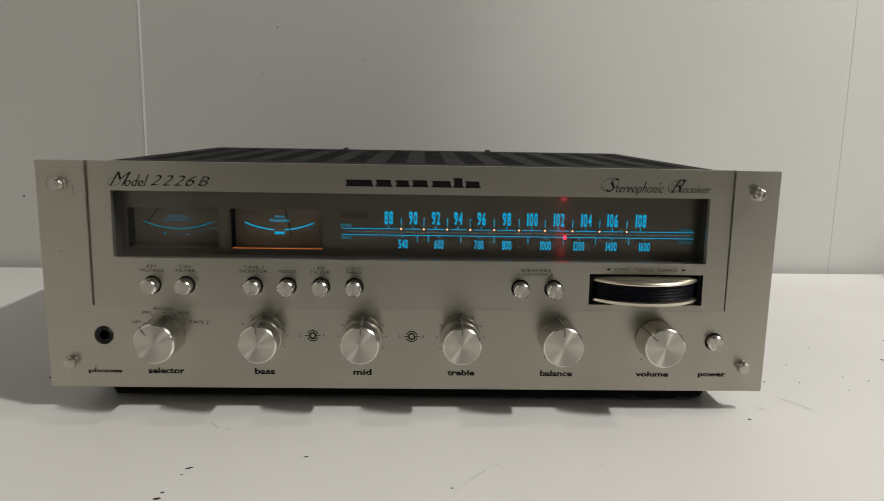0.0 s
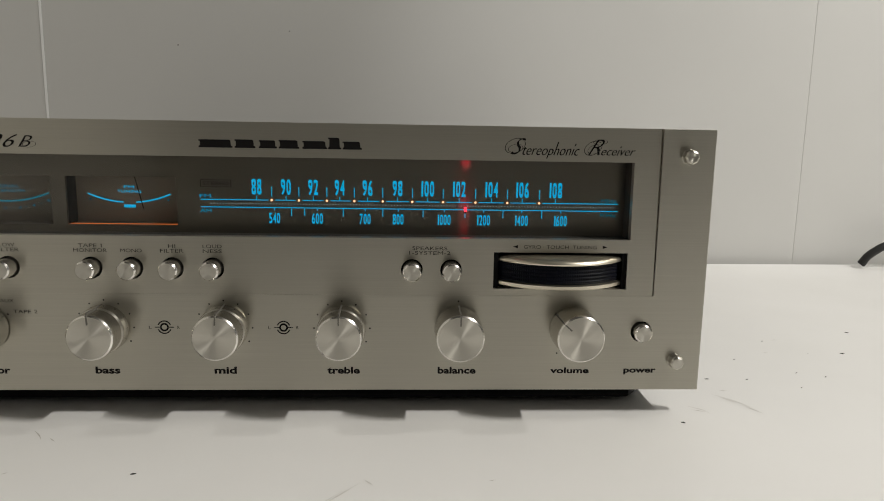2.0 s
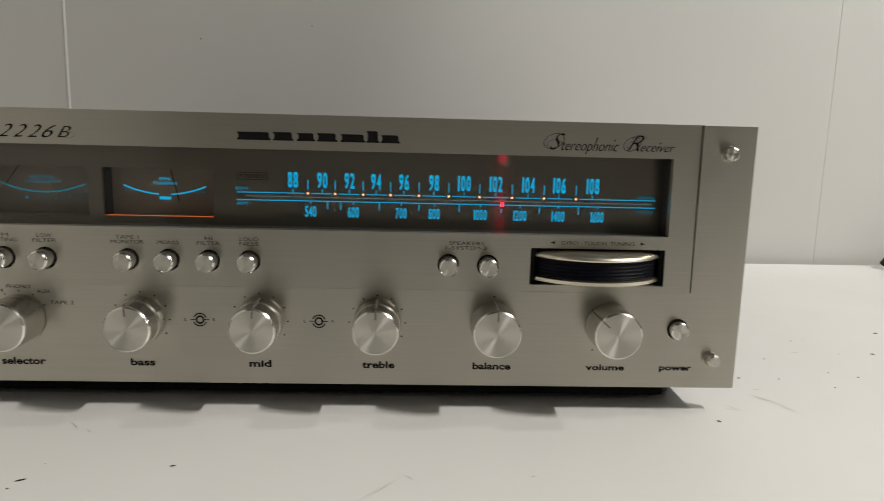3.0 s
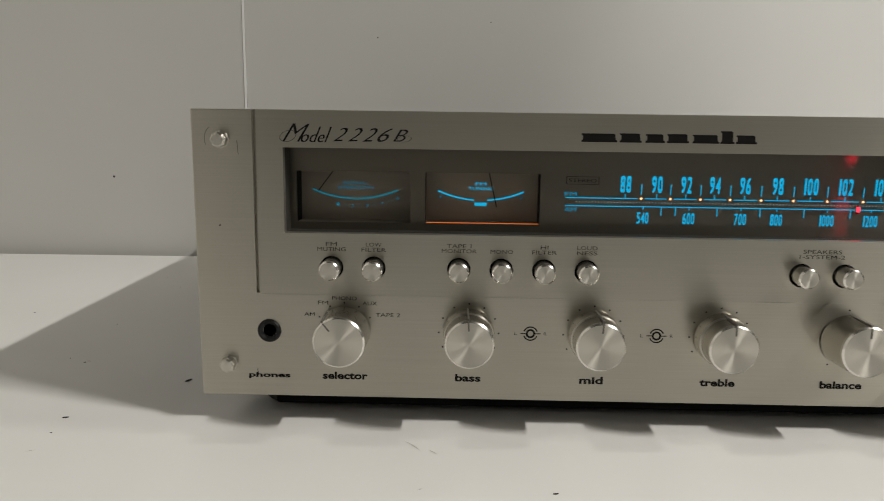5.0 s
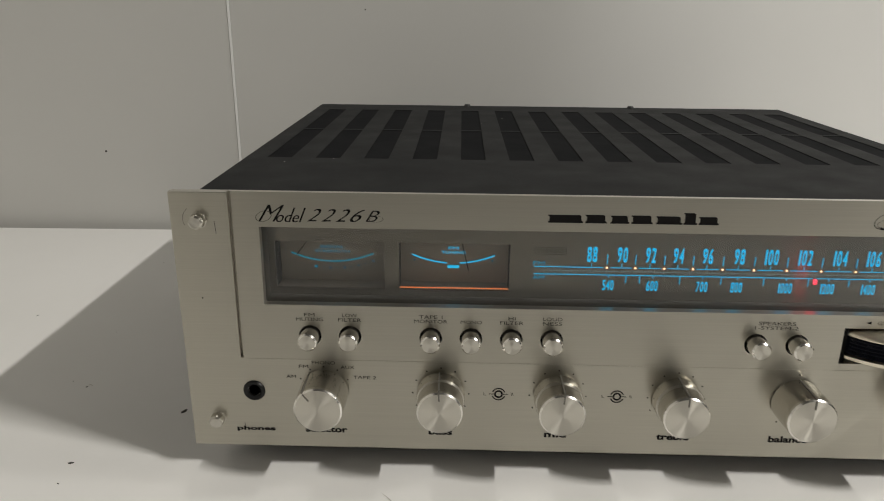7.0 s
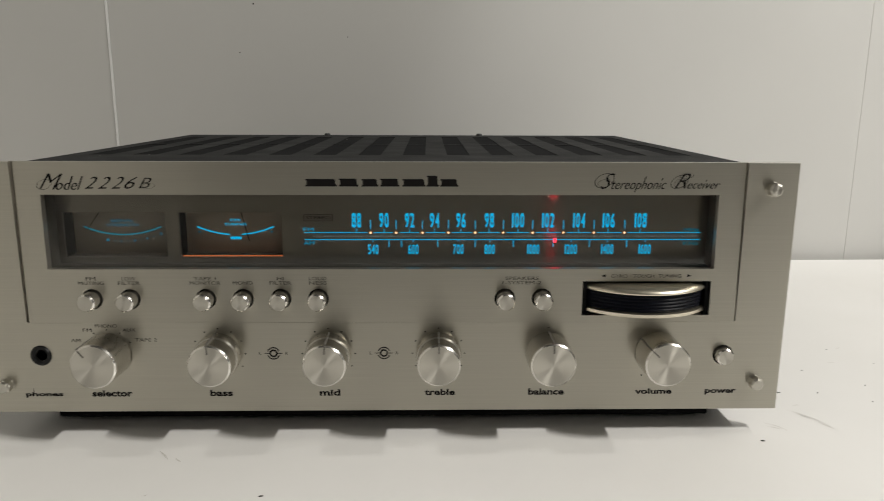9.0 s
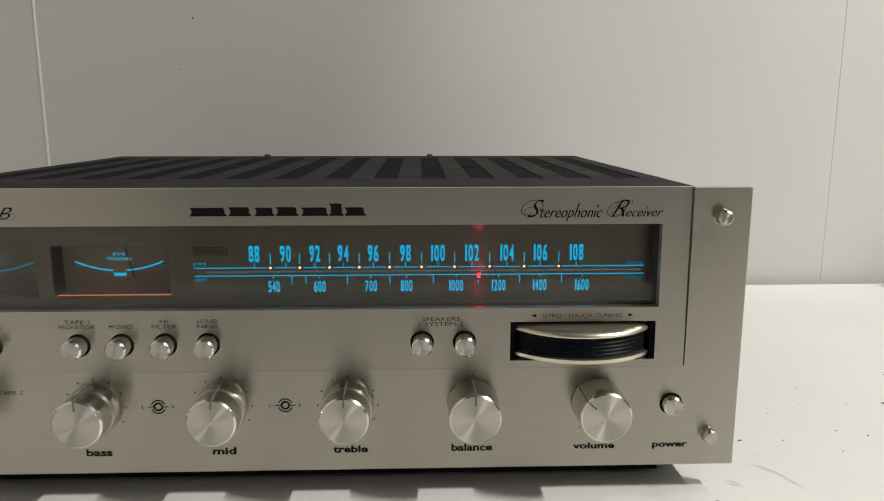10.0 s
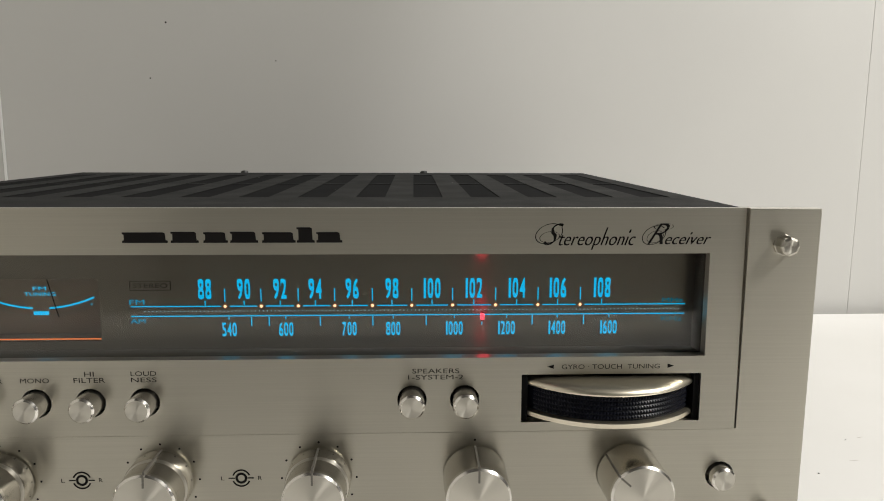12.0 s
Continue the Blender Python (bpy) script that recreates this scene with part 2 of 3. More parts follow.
def cut(ob, cutters):
    """Cuts the cutters' solids out of ob, one after another, and leaves plain meshes."""
    for bm in cutters:
        me = bpy.data.meshes.new("cutter")
        bm.to_mesh(me)
        bm.free()
        tool = bpy.data.objects.new("cutter", me)
        scene.collection.objects.link(tool)
        mod = ob.modifiers.new("cut", "BOOLEAN")
        mod.operation, mod.solver, mod.object = "DIFFERENCE", "EXACT", tool
        bpy.context.view_layer.update()
        done = bpy.data.meshes.new_from_object(ob.evaluated_get(bpy.context.evaluated_depsgraph_get()))
        ob.modifiers.clear()
        old = ob.data
        done.name = old.name
        ob.data = done
        bpy.data.objects.remove(tool)
        bpy.data.meshes.remove(me)
        bpy.data.meshes.remove(old)


# ---- the setting ----
WALL_Y = 0.430
SEAM_L, SEAM_R = -0.2955, 0.4980
SKEW = radians(1.0)  # the receiver stands slightly askew to wall and table
wall_back = tagged(part("wall_back", box((-1.6, WALL_Y, -0.75), (2.4, WALL_Y + 0.10, 1.75)), M_PALE), "white smooth wall boards behind the table", "wall", kind="structure")
for x0, x1 in ((-1.6, SEAM_L - 0.0012), (SEAM_L + 0.0012, SEAM_R - 0.0003), (SEAM_R + 0.0003, 1.27), (1.2715, 2.4)):
    part("wall_board", box((x0, WALL_Y - 0.008, -0.75), (x1, WALL_Y - 0.0005, 1.75), 0.0004), M_WALL, wall_back)
part("joint_filler", box((SEAM_R - 0.0003, WALL_Y - 0.0077, -0.7), (SEAM_R + 0.0003, WALL_Y - 0.001, 1.74)), M_WALL, wall_back, "faint filled joint")
part("joint_strip", box((SEAM_L - 0.0011, WALL_Y - 0.0085, -0.7), (SEAM_L + 0.0011, WALL_Y - 0.001, 1.74)), M_STRIP, wall_back, "bright white joint strip")
wall_back.rotation_euler.z = SKEW
# unseen shell added: pale west wall bounces light, the dark rest dims reflections
for nm, lo, hi in (("bounce_wall_west", (-1.05, -2.6, -0.75), (-0.95, WALL_Y - 0.028, 1.75)), ("wall_east", (2.4, -2.6, -0.75), (2.5, 0.51, 1.75)), ("wall_south", (-1.6, -2.7, -0.75), (2.4, -2.6, 1.75))):
    tagged(part(nm, box(lo, hi), M_PALE if nm == "bounce_wall_west" else M_ROOM), "plain unseen wall added to close the room", "wall", kind="structure")
tagged(part("ceiling", box((-1.7, -2.7, 1.75), (2.5, 0.51, 1.85)), M_ROOM), "plain dark unseen ceiling added to close the room", "ceiling", kind="structure")
tagged(part("floor", box((-1.7, -2.7, -0.85), (2.5, 0.51, -0.75)), M_FLOOR), "plain grey floor", "floor", kind="structure")

# ---- the table ----
table = tagged(new("table"), "wide white laminate table, scuffed, against the wall", "table")
table.location = (0.2, -0.05, -0.75)
table.rotation_euler.z = SKEW


def on_table(name, bm, mat, label=""):
    return part(name, bm, mat, table, label, at=(-0.2, 0.05, 0.75))


on_table("tabletop", box((-0.93, -0.42, -0.03), (1.5, 0.413, 0.0), 0.0012), M_TABLE)
for x in (-0.87, 1.40):
    for y in (-0.37, 0.34):
        on_table("leg", box((x - 0.025, y - 0.025, -0.75), (x + 0.025, y + 0.025, -0.031), 0.002), M_BLACK)

# ---- the receiver ----
receiver = tagged(new("stereo_receiver"), "vintage silver stereo receiver with lit blue dial, on the table", "receiver")
HW, TOP, LOW, LEDGE = 0.208, 0.1435, 0.013, 0.0615
STEP, LEAN = 0.00012, math.tan(radians(1.2))


def inlay(z):
    """How far the leaning upper panel lies behind the plate's front at the height z."""
    return STEP + (z - LEDGE) * LEAN


KNOBS = [-0.1415, -0.0850, -0.0285, 0.0283, 0.0852, 0.1424]
KZ, BZ = 0.0448, 0.0740
BUTTONS = [-0.1472, -0.1282, -0.0900, -0.0710, -0.0520, -0.0330, 0.0622, 0.0813]
POWER, JACK = (0.1770, 0.0435), (-0.1760, 0.0442)
WIN = (-0.1682, 0.0895, 0.1690, 0.1272)
GYRO = (0.1020, 0.0650, 0.1680, 0.0830)

face = part("faceplate", box((-HW, 0.0, LOW), (HW, 0.005, TOP), 0.0005), M_ALU, receiver, "brushed silver aluminium front plate")
upper = box((-0.1801, -0.01, LEDGE), (0.1816, 0.01, 0.2))
for v in upper.verts:
    if v.co.y > 0:
        v.co.y = inlay(v.co.z)
grooves = box((-0.1813, -0.01, LEDGE + 0.0004), (-0.1800, 0.0028, 0.2))
box((0.1815, -0.01, LEDGE + 0.0004), (0.1821, 0.0026, 0.2), bm=grooves)
holes = box((WIN[0], -0.01, WIN[1]), (WIN[2], 0.02, WIN[3]))
box((GYRO[0], -0.01, GYRO[1]), (GYRO[2], 0.02, GYRO[3]), bm=holes)
for x, z, r in [(x, BZ, 0.0053) for x in BUTTONS] + [(*POWER, 0.0053), (*JACK, 0.0050)]:
    lathe([(0, -0.01), (r, -0.01), (r, 0.02), (0, 0.02)], 32, holes, (x, 0, z))
cut(face, [upper, grooves, holes])
face.data.materials.append(M_EDGE)
face.data.materials.append(M_TRENCH)
for p in face.data.polygons:
    if abs(p.normal.y) < 0.5:
        p.material_index = 1
    # groove floors take the darkened metal in place of shade
    elif 0.0024 < p.center.y < 0.0035:
        p.material_index = 2

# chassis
# pan hangs low and near-black so the gap under the plate stays dark
part("bottom_plate", box((-0.177, 0.0120, 0.0042), (0.177, 0.336, 0.0145), 0.0015), M_VOID, receiver, "black chassis pan, set low to deepen the shade beneath")
part("back_plate", box((-0.1995, 0.3365, 0.0146), (0.1995, 0.338, 0.1372)), M_BLACK, receiver)
# unseen black sheet added to stop light inside the chassis
part("inner_light_block", box((-0.198, 0.140, 0.0148), (0.198, 0.1412, 0.136)), M_VOID, receiver)
cover = part("top_cover", box((-0.2015, 0.0052, 0.1375), (0.2015, 0.340, 0.1392), 0.0005), M_COVER, receiver, "charcoal painted steel cover with vent slots")
for s in (-1, 1):
    part("side_panel", box((s * 0.2008 - 0.0007, 0.0052, 0.0146), (s * 0.2008 + 0.0007, 0.340, 0.1374)), M_COVER, receiver)
slots = bmesh.new()
N, PITCH, SW = 14, 0.02799, 0.0142
for y0, y1 in ((0.1005, 0.2012), (0.2050, 0.306)):
    for i in range(N):
        x0 = -0.189 + PITCH * i
        box((x0, y0, 0.13), (x0 + SW, y1, 0.15), bm=slots)
well = box((-0.1955, 0.0955, 0.13), (0.1955, 0.3115, 0.1389))
cut(cover, [well, slots])
part("vent_screen", box((-0.195, 0.096, 0.1380), (0.195, 0.311, 0.1388)), M_MESH, receiver, "dark perforated metal under the vent slots")
for x in (-0.072, 0.0712):
    part("cover_screw", lathe([(0, 0.0020), (0.0022, 0.0018), (0.0030, 0.0004), (0.0030, 0.0)], 16, axis="z"), M_BLACK, receiver, at=(x, 0.336, 0.1392), smooth=True)
for x in (-0.174, 0.174):
    for y in (0.036, 0.30):
        part("foot", lathe([(0, 0.0), (0.0120, 0.0), (0.0132, 0.0012), (0.0140, 0.0110), (0.0132, 0.0124), (0, 0.0124)], 32, axis="z"), M_RUBBER, receiver, "black rubber foot", at=(x, y, 0), smooth=True)

# screws at the plate's corners
screw_mesh = None
for x in (-0.195, 0.195):
    for z in (0.1304, 0.0284):
        if screw_mesh is None:
            s0 = part("corner_screw", lathe([(0, -0.0050), (0.0026, -0.0050), (0.0034, -0.0044), (0.0036, -0.0036), (0.0036, -0.0005), (0.0040, -0.0004), (0.0040, 0.0), (0, 0.0)], 8), M_SPUN, receiver, "faceted bright metal corner screw", at=(x, 0, z))
            screw_mesh = s0.data
        else:
            part("corner_screw", screw_mesh, None, receiver, "faceted bright metal corner screw", at=(x, 0, z))

# push buttons
button_mesh = None
for x, z in [(x, BZ) for x in BUTTONS] + [POWER]:
    if button_mesh is None:
        b0 = part("push_button", lathe([(0, -0.0080), (0.0038, -0.0080), (0.0045, -0.0073), (0.0045, 0.010), (0, 0.010)], 40), M_SPUN, receiver, "small round silver push button", at=(x, 0, z), smooth=True)
        button_mesh = b0.data
        button_mesh.materials.append(M_RIM)
        for p in button_mesh.polygons:
            if abs(p.normal.y) < 0.8:
                p.material_index = 1
        bush_mesh = part("button_bush", lathe([(0.0046, 0.0050), (0.0068, 0.0050), (0.0068, 0.009), (0.0046, 0.009), (0.0046, 0.0050)], 32), M_VOID, b0).data
    else:
        b = part("push_button", button_mesh, None, receiver, "small round silver push button", at=(x, 0.003 if (x, z) == POWER else 0.0, z))
        part("button_bush", bush_mesh, None, b)

# headphone jack
jack = part("headphone_jack", lathe([(0.0031, -0.0004), (0.0040, -0.0011), (0.0048, -0.0011), (0.0054, -0.0003), (0.0054, 0.0), (0.0048, 0.0005), (0.0048, 0.012), (0.0031, 0.012), (0.0031, -0.0004)], 40), M_SOCKET, receiver, "black headphone socket", at=(JACK[0], 0, JACK[1]), smooth=True)
part("socket_bottom", lathe([(0, 0.0105), (0.0031, 0.0105), (0.0031, 0.0115), (0, 0.0115)], 24), M_VOID, jack)
part("socket_ring", lathe([(0.0030, 0.0012), (0.0031, 0.0012), (0.0031, 0.0030), (0.0030, 0.0030), (0.0030, 0.0012)], 24), M_CHROME, jack)

# rotary knobs: three stepped tone knobs and three plain ones
PLAIN = [(0, -0.0188), (0.0106, -0.0188), (0.0113, -0.0181), (0.0114, -0.0168), (0.0117, -0.0030), (0.0117, -0.0006), (0, -0.0006)]
STEPPED = [(0, -0.0188), (0.0100, -0.0188), (0.0107, -0.0181), (0.0108, -0.0168), (0.0109, -0.0088), (0.0101, -0.0084), (0.0101, -0.0076), (0.0113, -0.0072), (0.0116, -0.0064), (0.0117, -0.0012), (0.0112, -0.0006), (0, -0.0006)]
shapes = {}
TURN = [-38, -3, 3, 0, 0, -48]
NAMES = ["selector", "bass", "mid", "treble", "balance", "volume"]
for x, turn, nm in zip(KNOBS, TURN, NAMES):
    kind = "stepped" if nm in ("bass", "mid", "treble") else "plain"
    if kind not in shapes:
        k = part("rotary_knob", lathe(STEPPED if kind == "stepped" else PLAIN, 72), M_SPUN, receiver, "spun aluminium rotary knob", at=(x, 0, KZ), smooth=True)
        shapes[kind] = k.data
        k.data.materials.append(M_SIDE)
        k.data.materials.append(M_RIM)
        for p in k.data.polygons:
            if -0.01875 < p.center.y < -0.0170:
                p.material_index = 2
            elif abs(p.normal.y) < 0.6:
                p.material_index = 1
    else:
        k = part("rotary_knob", shapes[kind], None, receiver, "spun aluminium rotary knob", at=(x, 0, KZ))
    k.rotation_euler = (0, radians(turn), 0)
    mark = box((-0.00035, -0.0190, 0.0063), (0.00035, -0.0184, 0.0108))
    box((-0.00035, -0.0184, 0.0106), (0.00035, -0.0010, 0.01195 if kind == "plain" else 0.01185), bm=mark)
    part("pointer_line", mark, M_POINTER, k, "dark pointer line")

# thumb wheel for tuning
WX, WR, WYC = 0.1350, 0.0400, 0.0278
wheel = part("tuning_wheel", lathe([(0, 0.0670), (WR - 0.002, 0.0670), (WR - 0.002, 0.0806), (0, 0.0806)], 180, axis="z"), M_KNURL, receiver, "black knurled thumb wheel between pale metal rims", at=(WX, WYC, 0))
part("upper_rim", lathe([(0.026, 0.0818), (WR - 0.0052, 0.0817), (WR - 0.0030, 0.0814), (WR - 0.0012, 0.0808), (WR - 0.0003, 0.0801), (WR, 0.0793), (WR - 0.0003, 0.0787), (WR - 0.0014, 0.0784), (0.026, 0.0784)], 180, axis="z"), M_GOLD, wheel, "polished pale metal rim", smooth=True)
part("lower_rim", lathe([(0.030, 0.0693), (WR - 0.0014, 0.0693), (WR, 0.0688), (WR, 0.0672), (WR - 0.0012, 0.0667), (0.030, 0.0667)], 180, axis="z"), M_GOLD, wheel, "polished pale metal rim", smooth=True)
knurl = bmesh.new()
for r in range(5):
    z = 0.0705 + r * 0.0017
    for i in range(56):
        a = radians(-90 - 48 + 96 * (i + 0.5) / 56)
        c = Vector((math.cos(a) * (WR - 0.0019), math.sin(a) * (WR - 0.0019), z))
        t, n = Vector((-math.sin(a), math.cos(a), 0)), Vector((math.cos(a), math.sin(a), 0))
        vs = [knurl.verts.new(c + t * u * 0.00052 + Vector((0, 0, v * 0.00080))) for u, v in ((-1, -0.9), (1, -0.9), (1, 0.9), (-1, 0.9))]
        tip = knurl.verts.new(c + n * 0.0007)
        for p, q in zip(vs, vs[1:] + vs[:1]):
            knurl.faces.new((p, q, tip))
bmesh.ops.recalc_face_normals(knurl, faces=knurl.faces)
part("knurling", knurl, M_KNURL, wheel)
for g0, g1 in ((0.1022, 0.1044), (0.1657, 0.1678)):
    part("wheel_guard", box((g0, 0.0012, 0.0652), (g1, 0.0200, 0.0828)), M_VOID, receiver, "black guard beside the thumb wheel")
# black sheet added over the wheel to keep its opening dark
part("wheel_shade_sheet", box((0.0985, 0.0052, 0.0838), (0.1715, 0.060, 0.0846)), M_VOID, receiver)

# dial
DY = 0.0150
M1, M2 = (-0.1655, 0.0926, -0.1130, 0.1162), (-0.1060, 0.0926, -0.0530, 0.1162)
dial = part("dial_plate", box((-0.176, DY, 0.0850), (0.176, DY + 0.0015, 0.1330)), M_DIAL, receiver, "smoked grey-brown dial plate behind a clear window")
meter_holes = box((M1[0], 0.0, M1[1]), (M1[2], 0.03, M1[3]))
box((M2[0], 0.0, M2[1]), (M2[2], 0.03, M2[3]), bm=meter_holes)
cut(dial, [meter_holes])
frame_bm = box((WIN[0] - 0.004, 0.0051, WIN[1] - 0.004), (WIN[0] - 0.0002, DY - 0.0002, WIN[3] + 0.004))
box((WIN[2] + 0.0002, 0.0051, WIN[1] - 0.004), (WIN[2] + 0.004, DY - 0.0002, WIN[3] + 0.004), bm=frame_bm)
box((WIN[0], 0.0051, WIN[1] - 0.004), (WIN[2], DY - 0.0002, WIN[1] - 0.0002), bm=frame_bm)
box((WIN[0], 0.0051, WIN[3] + 0.0002), (WIN[2], DY - 0.0002, WIN[3] + 0.004), bm=frame_bm)
part("window_surround", frame_bm, M_LIP, dial)
pane = part("window_pane", box((WIN[0] - 0.003, 0.0052, WIN[1] - 0.003), (WIN[2] + 0.003, 0.0060, WIN[3] + 0.003)), M_GLASS, receiver, "clear window pane")
pane.visible_shadow = False

MY = 0.0265
for m, nm in ((M1, "signal_meter"), (M2, "tuning_meter")):
    mt = part(nm, box((m[0] - 0.001, MY, m[1] - 0.001), (m[2] + 0.001, MY + 0.001, m[3] + 0.001)), M_METER, receiver, "dark meter with glowing blue arc")
    walls = box((m[0] - 0.001, DY + 0.0017, m[1] - 0.001), (m[0], MY - 0.0001, m[3] + 0.001))
    box((m[2], DY + 0.0017, m[1] - 0.001), (m[2] + 0.001, MY - 0.0001, m[3] + 0.001), bm=walls)
    part("meter_floor", box((m[0] + 0.0001, DY + 0.0017, m[1] - 0.001), (m[2] - 0.0001, MY - 0.0001, m[1])), M_METER, mt)
    box((m[0] + 0.0001, DY + 0.0017, m[3]), (m[2] - 0.0001, MY - 0.0001, m[3] + 0.001), bm=walls)
    part("meter_well", walls, M_VOID, mt)
    c = (m[0] + m[2]) / 2 - 0.0005
    fy = MY - 0.0002
    R = 0.050
    zc = 0.1025 + R
    if nm == "tuning_meter":
        part("scale_arc", flat_quads(arc_band(c, zc, R, 0.00068, 270 - 24, 270 - 3.6) + arc_band(c, zc, R, 0.00068, 270 + 3.6, 270 + 24), fy), M_BLUE, mt)
        part("centre_mark", flat_quads([rect(c - 0.0029, 0.0999, c + 0.0029, 0.1014)], fy), M_BLUE, mt)
        for sx in (-0.0192, 0.0192):
            part("end_dot", flat_quads([disc(c + sx, 0.1040, 0.0005)], fy), M_BLUEDIM, mt)
        lettering("meter_words", "FM", c, 0.1103, 0.0050, 0.0014, fy, M_BLUE, mt)
        lettering("meter_words", "TUNING", c, 0.1081, 0.0118, 0.0014, fy, M_BLUE, mt)
        part("lit_edge", box((m[0] + 0.0004, DY + 0.0022, m[1] + 0.0001), (m[2] - 0.0004, DY + 0.0030, m[1] + 0.00032)), M_ORANGE, mt, "thin orange lit lower edge")
        n0, n1 = (c + 0.0036, 0.1160), (c + 0.0075, 0.0995)
    else:
        part("scale_arc", flat_quads(arc_band(c, zc, R, 0.0007, 270 - 24, 270 + 24), fy), M_TEAL, mt)
        lettering("meter_words", "SIGNAL", c, 0.1100, 0.0120, 0.0014, fy, M_BLUEDIM, mt)
        lettering("meter_words", "STRENGTH", c, 0.1077, 0.0170, 0.0014, fy, M_BLUEDIM, mt)
        for t, a in (("1", -9), ("2", -1.5), ("3", 6), ("4", 13.5), ("5", 22)):
            aa = radians(270 + a)
            lettering("meter_words", t, c + (R + 0.0035) * math.cos(aa), zc + (R + 0.0035) * math.sin(aa), 0.0016, 0.0013, fy, M_BLUEDIM, mt)
        for a in (-5, 2, 9.5, 17.5):
            part("scale_dot", flat_quads([disc(c + (R + 0.0035) * math.cos(radians(270 + a)), zc + (R + 0.0035) * math.sin(radians(270 + a)), 0.00028, 8)], fy), M_BLUEDIM, mt)
        n0, n1 = (c - 0.0100, 0.1160), (c - 0.0175, 0.1060)
    # point lamp added before each meter face to brighten it evenly
    face_fill = bpy.data.lights.new("meter_face_fill", "POINT")
    face_fill.energy, face_fill.color, face_fill.shadow_soft_size = (0.00019 if nm == "tuning_meter" else 0.00013), (1.0, 0.82, 0.64), 0.002
    new("meter_face_fill", face_fill).location = (c, MY - 0.0095, (m[1] + m[3]) / 2)
    d = (Vector((n1[0], 0, n1[1])) - Vector((n0[0], 0, n0[1]))).normalized()
    s = Vector((-d.z, 0, d.x)) * 0.00025
    part("needle", flat_quads([[(n0[0] - s.x, n0[1] - s.z), (n1[0] - s.x, n1[1] - s.z), (n1[0] + s.x, n1[1] + s.z), (n0[0] + s.x, n0[1] + s.z)]], fy - 0.002), M_INK, mt, "thin black needle")

# dial printing
PY = DY - 0.0003
FMX = [-0.0143, 0.0000, 0.0133, 0.0263, 0.0400, 0.0548, 0.0698, 0.0855, 0.1017, 0.1172, 0.1340]
LAMPX = [-0.0070, 0.0063, 0.0200, 0.0335, 0.0475, 0.0622, 0.0775, 0.0937, 0.1097, 0.1258]
AMX = [(-0.0058, "540"), (0.0152, "600"), (0.0388, "700"), (0.0552, "800"), (0.0782, "1000"), (0.0980, "1200"), (0.1172, "1400"), (0.1370, "1600")]
AMT = [0.0025, 0.0090, 0.0280, 0.0476, 0.0676, 0.0886, 0.1077, 0.1273]
FMZ, AMZ = 0.1057, 0.1020


def dial_number(text, x, z, wide, tall, gap, weight):
    """A number in tall, narrow, square-shouldered figures."""
    widths = [wide * 0.42 if c == "1" else wide for c in text]
    at = x - (sum(widths) + gap * (len(text) - 1)) / 2
    for c, w in zip(text, widths):
        lettering("dial_figure", c, at + w / 2, z, w, tall, PY, M_BLUE, dial, weight=weight, square=0.55)
        at += w + gap


for x, n in zip(FMX, range(88, 110, 2)):
    dial_number(str(n), x, 0.1122, 0.0021, 0.0076, 0.0006, 0.03)
for x, t in AMX:
    dial_number(t, x, 0.0968, 0.00155, 0.0052, 0.00035, 0.022)
fm_line = []
ends = [-0.0415] + [v for x in LAMPX for v in (x - 0.0017, x + 0.0017)] + [0.1660]
for a, b in zip(ends[::2], ends[1::2]):
    fm_line.append(rect(a, FMZ - 0.0002, b, FMZ + 0.0002))
part("fm_scale_line", flat_quads(fm_line, PY), M_BLUE, dial)


def tick(name, z0, z1):
    me = bpy.data.meshes.new(name)
    bm = flat_quads([rect(-0.0002, z0, 0.0002, z1)], 0)
    bm.to_mesh(me)
    bm.free()
    me.materials.append(M_BLUE)
    return me


for xs, me in ((FMX, tick("fm_scale_tick", FMZ + 0.0003, FMZ + 0.0021)), (LAMPX, tick("fm_long_tick", FMZ + 0.0018, FMZ + 0.0066)),
               ([x for x, _ in AMX], tick("am_scale_tick", AMZ - 0.0014, AMZ - 0.0003)), (AMT, tick("am_long_tick", AMZ - 0.0040, AMZ - 0.0003))):
    for x in xs:
        part("scale_tick", me, None, dial, at=(x, PY, 0))
part("am_scale_line", flat_quads([rect(-0.0415, AMZ - 0.0002, 0.1660, AMZ + 0.0002)], PY), M_BLUE, dial)
tagged(part("dotted_scale", flat_quads([disc(-0.0365 + 0.00145 * i, 0.10385, 0.00027, 8) for i in range(139)], PY), M_DOT, dial), kind="stuff")
for x in LAMPX:
    lamp_dot = part("dial_lamp", lathe([(0, -0.0005), (0.0004, -0.0004), (0.00055, 0.0)], 16), M_WARM, dial, "tiny warm dial lamp", at=(x, PY - 0.0001, FMZ))
    # the lamp's soft glow, built as a glowing ring
    part("lamp_glow_ring", lathe([(0.00056, -0.0001), (0.00085, 0.0)], 16), M_HALO, lamp_dot)
for t, x, z, w in (("FM", -0.0392, 0.1074, 0.0055), ("AM", -0.0392, 0.1002, 0.0055), ("MHz", 0.1612, 0.1072, 0.0080), ("KHz", 0.1612, 0.1000, 0.0080)):
    lettering("dial_words", t, x, z, w, 0.0018, PY, M_MID if len(t) == 2 else M_TEAL, dial)
part("stereo_sign", flat_quads([rect(-0.0415, 0.1118, -0.0265, 0.1120), rect(-0.0415, 0.1152, -0.0265, 0.1154), rect(-0.0415, 0.1120, -0.0412, 0.1152), rect(-0.0268, 0.1120, -0.0265, 0.1152)], PY), M_GREYINK, dial, "unlit stereo sign in a thin frame")
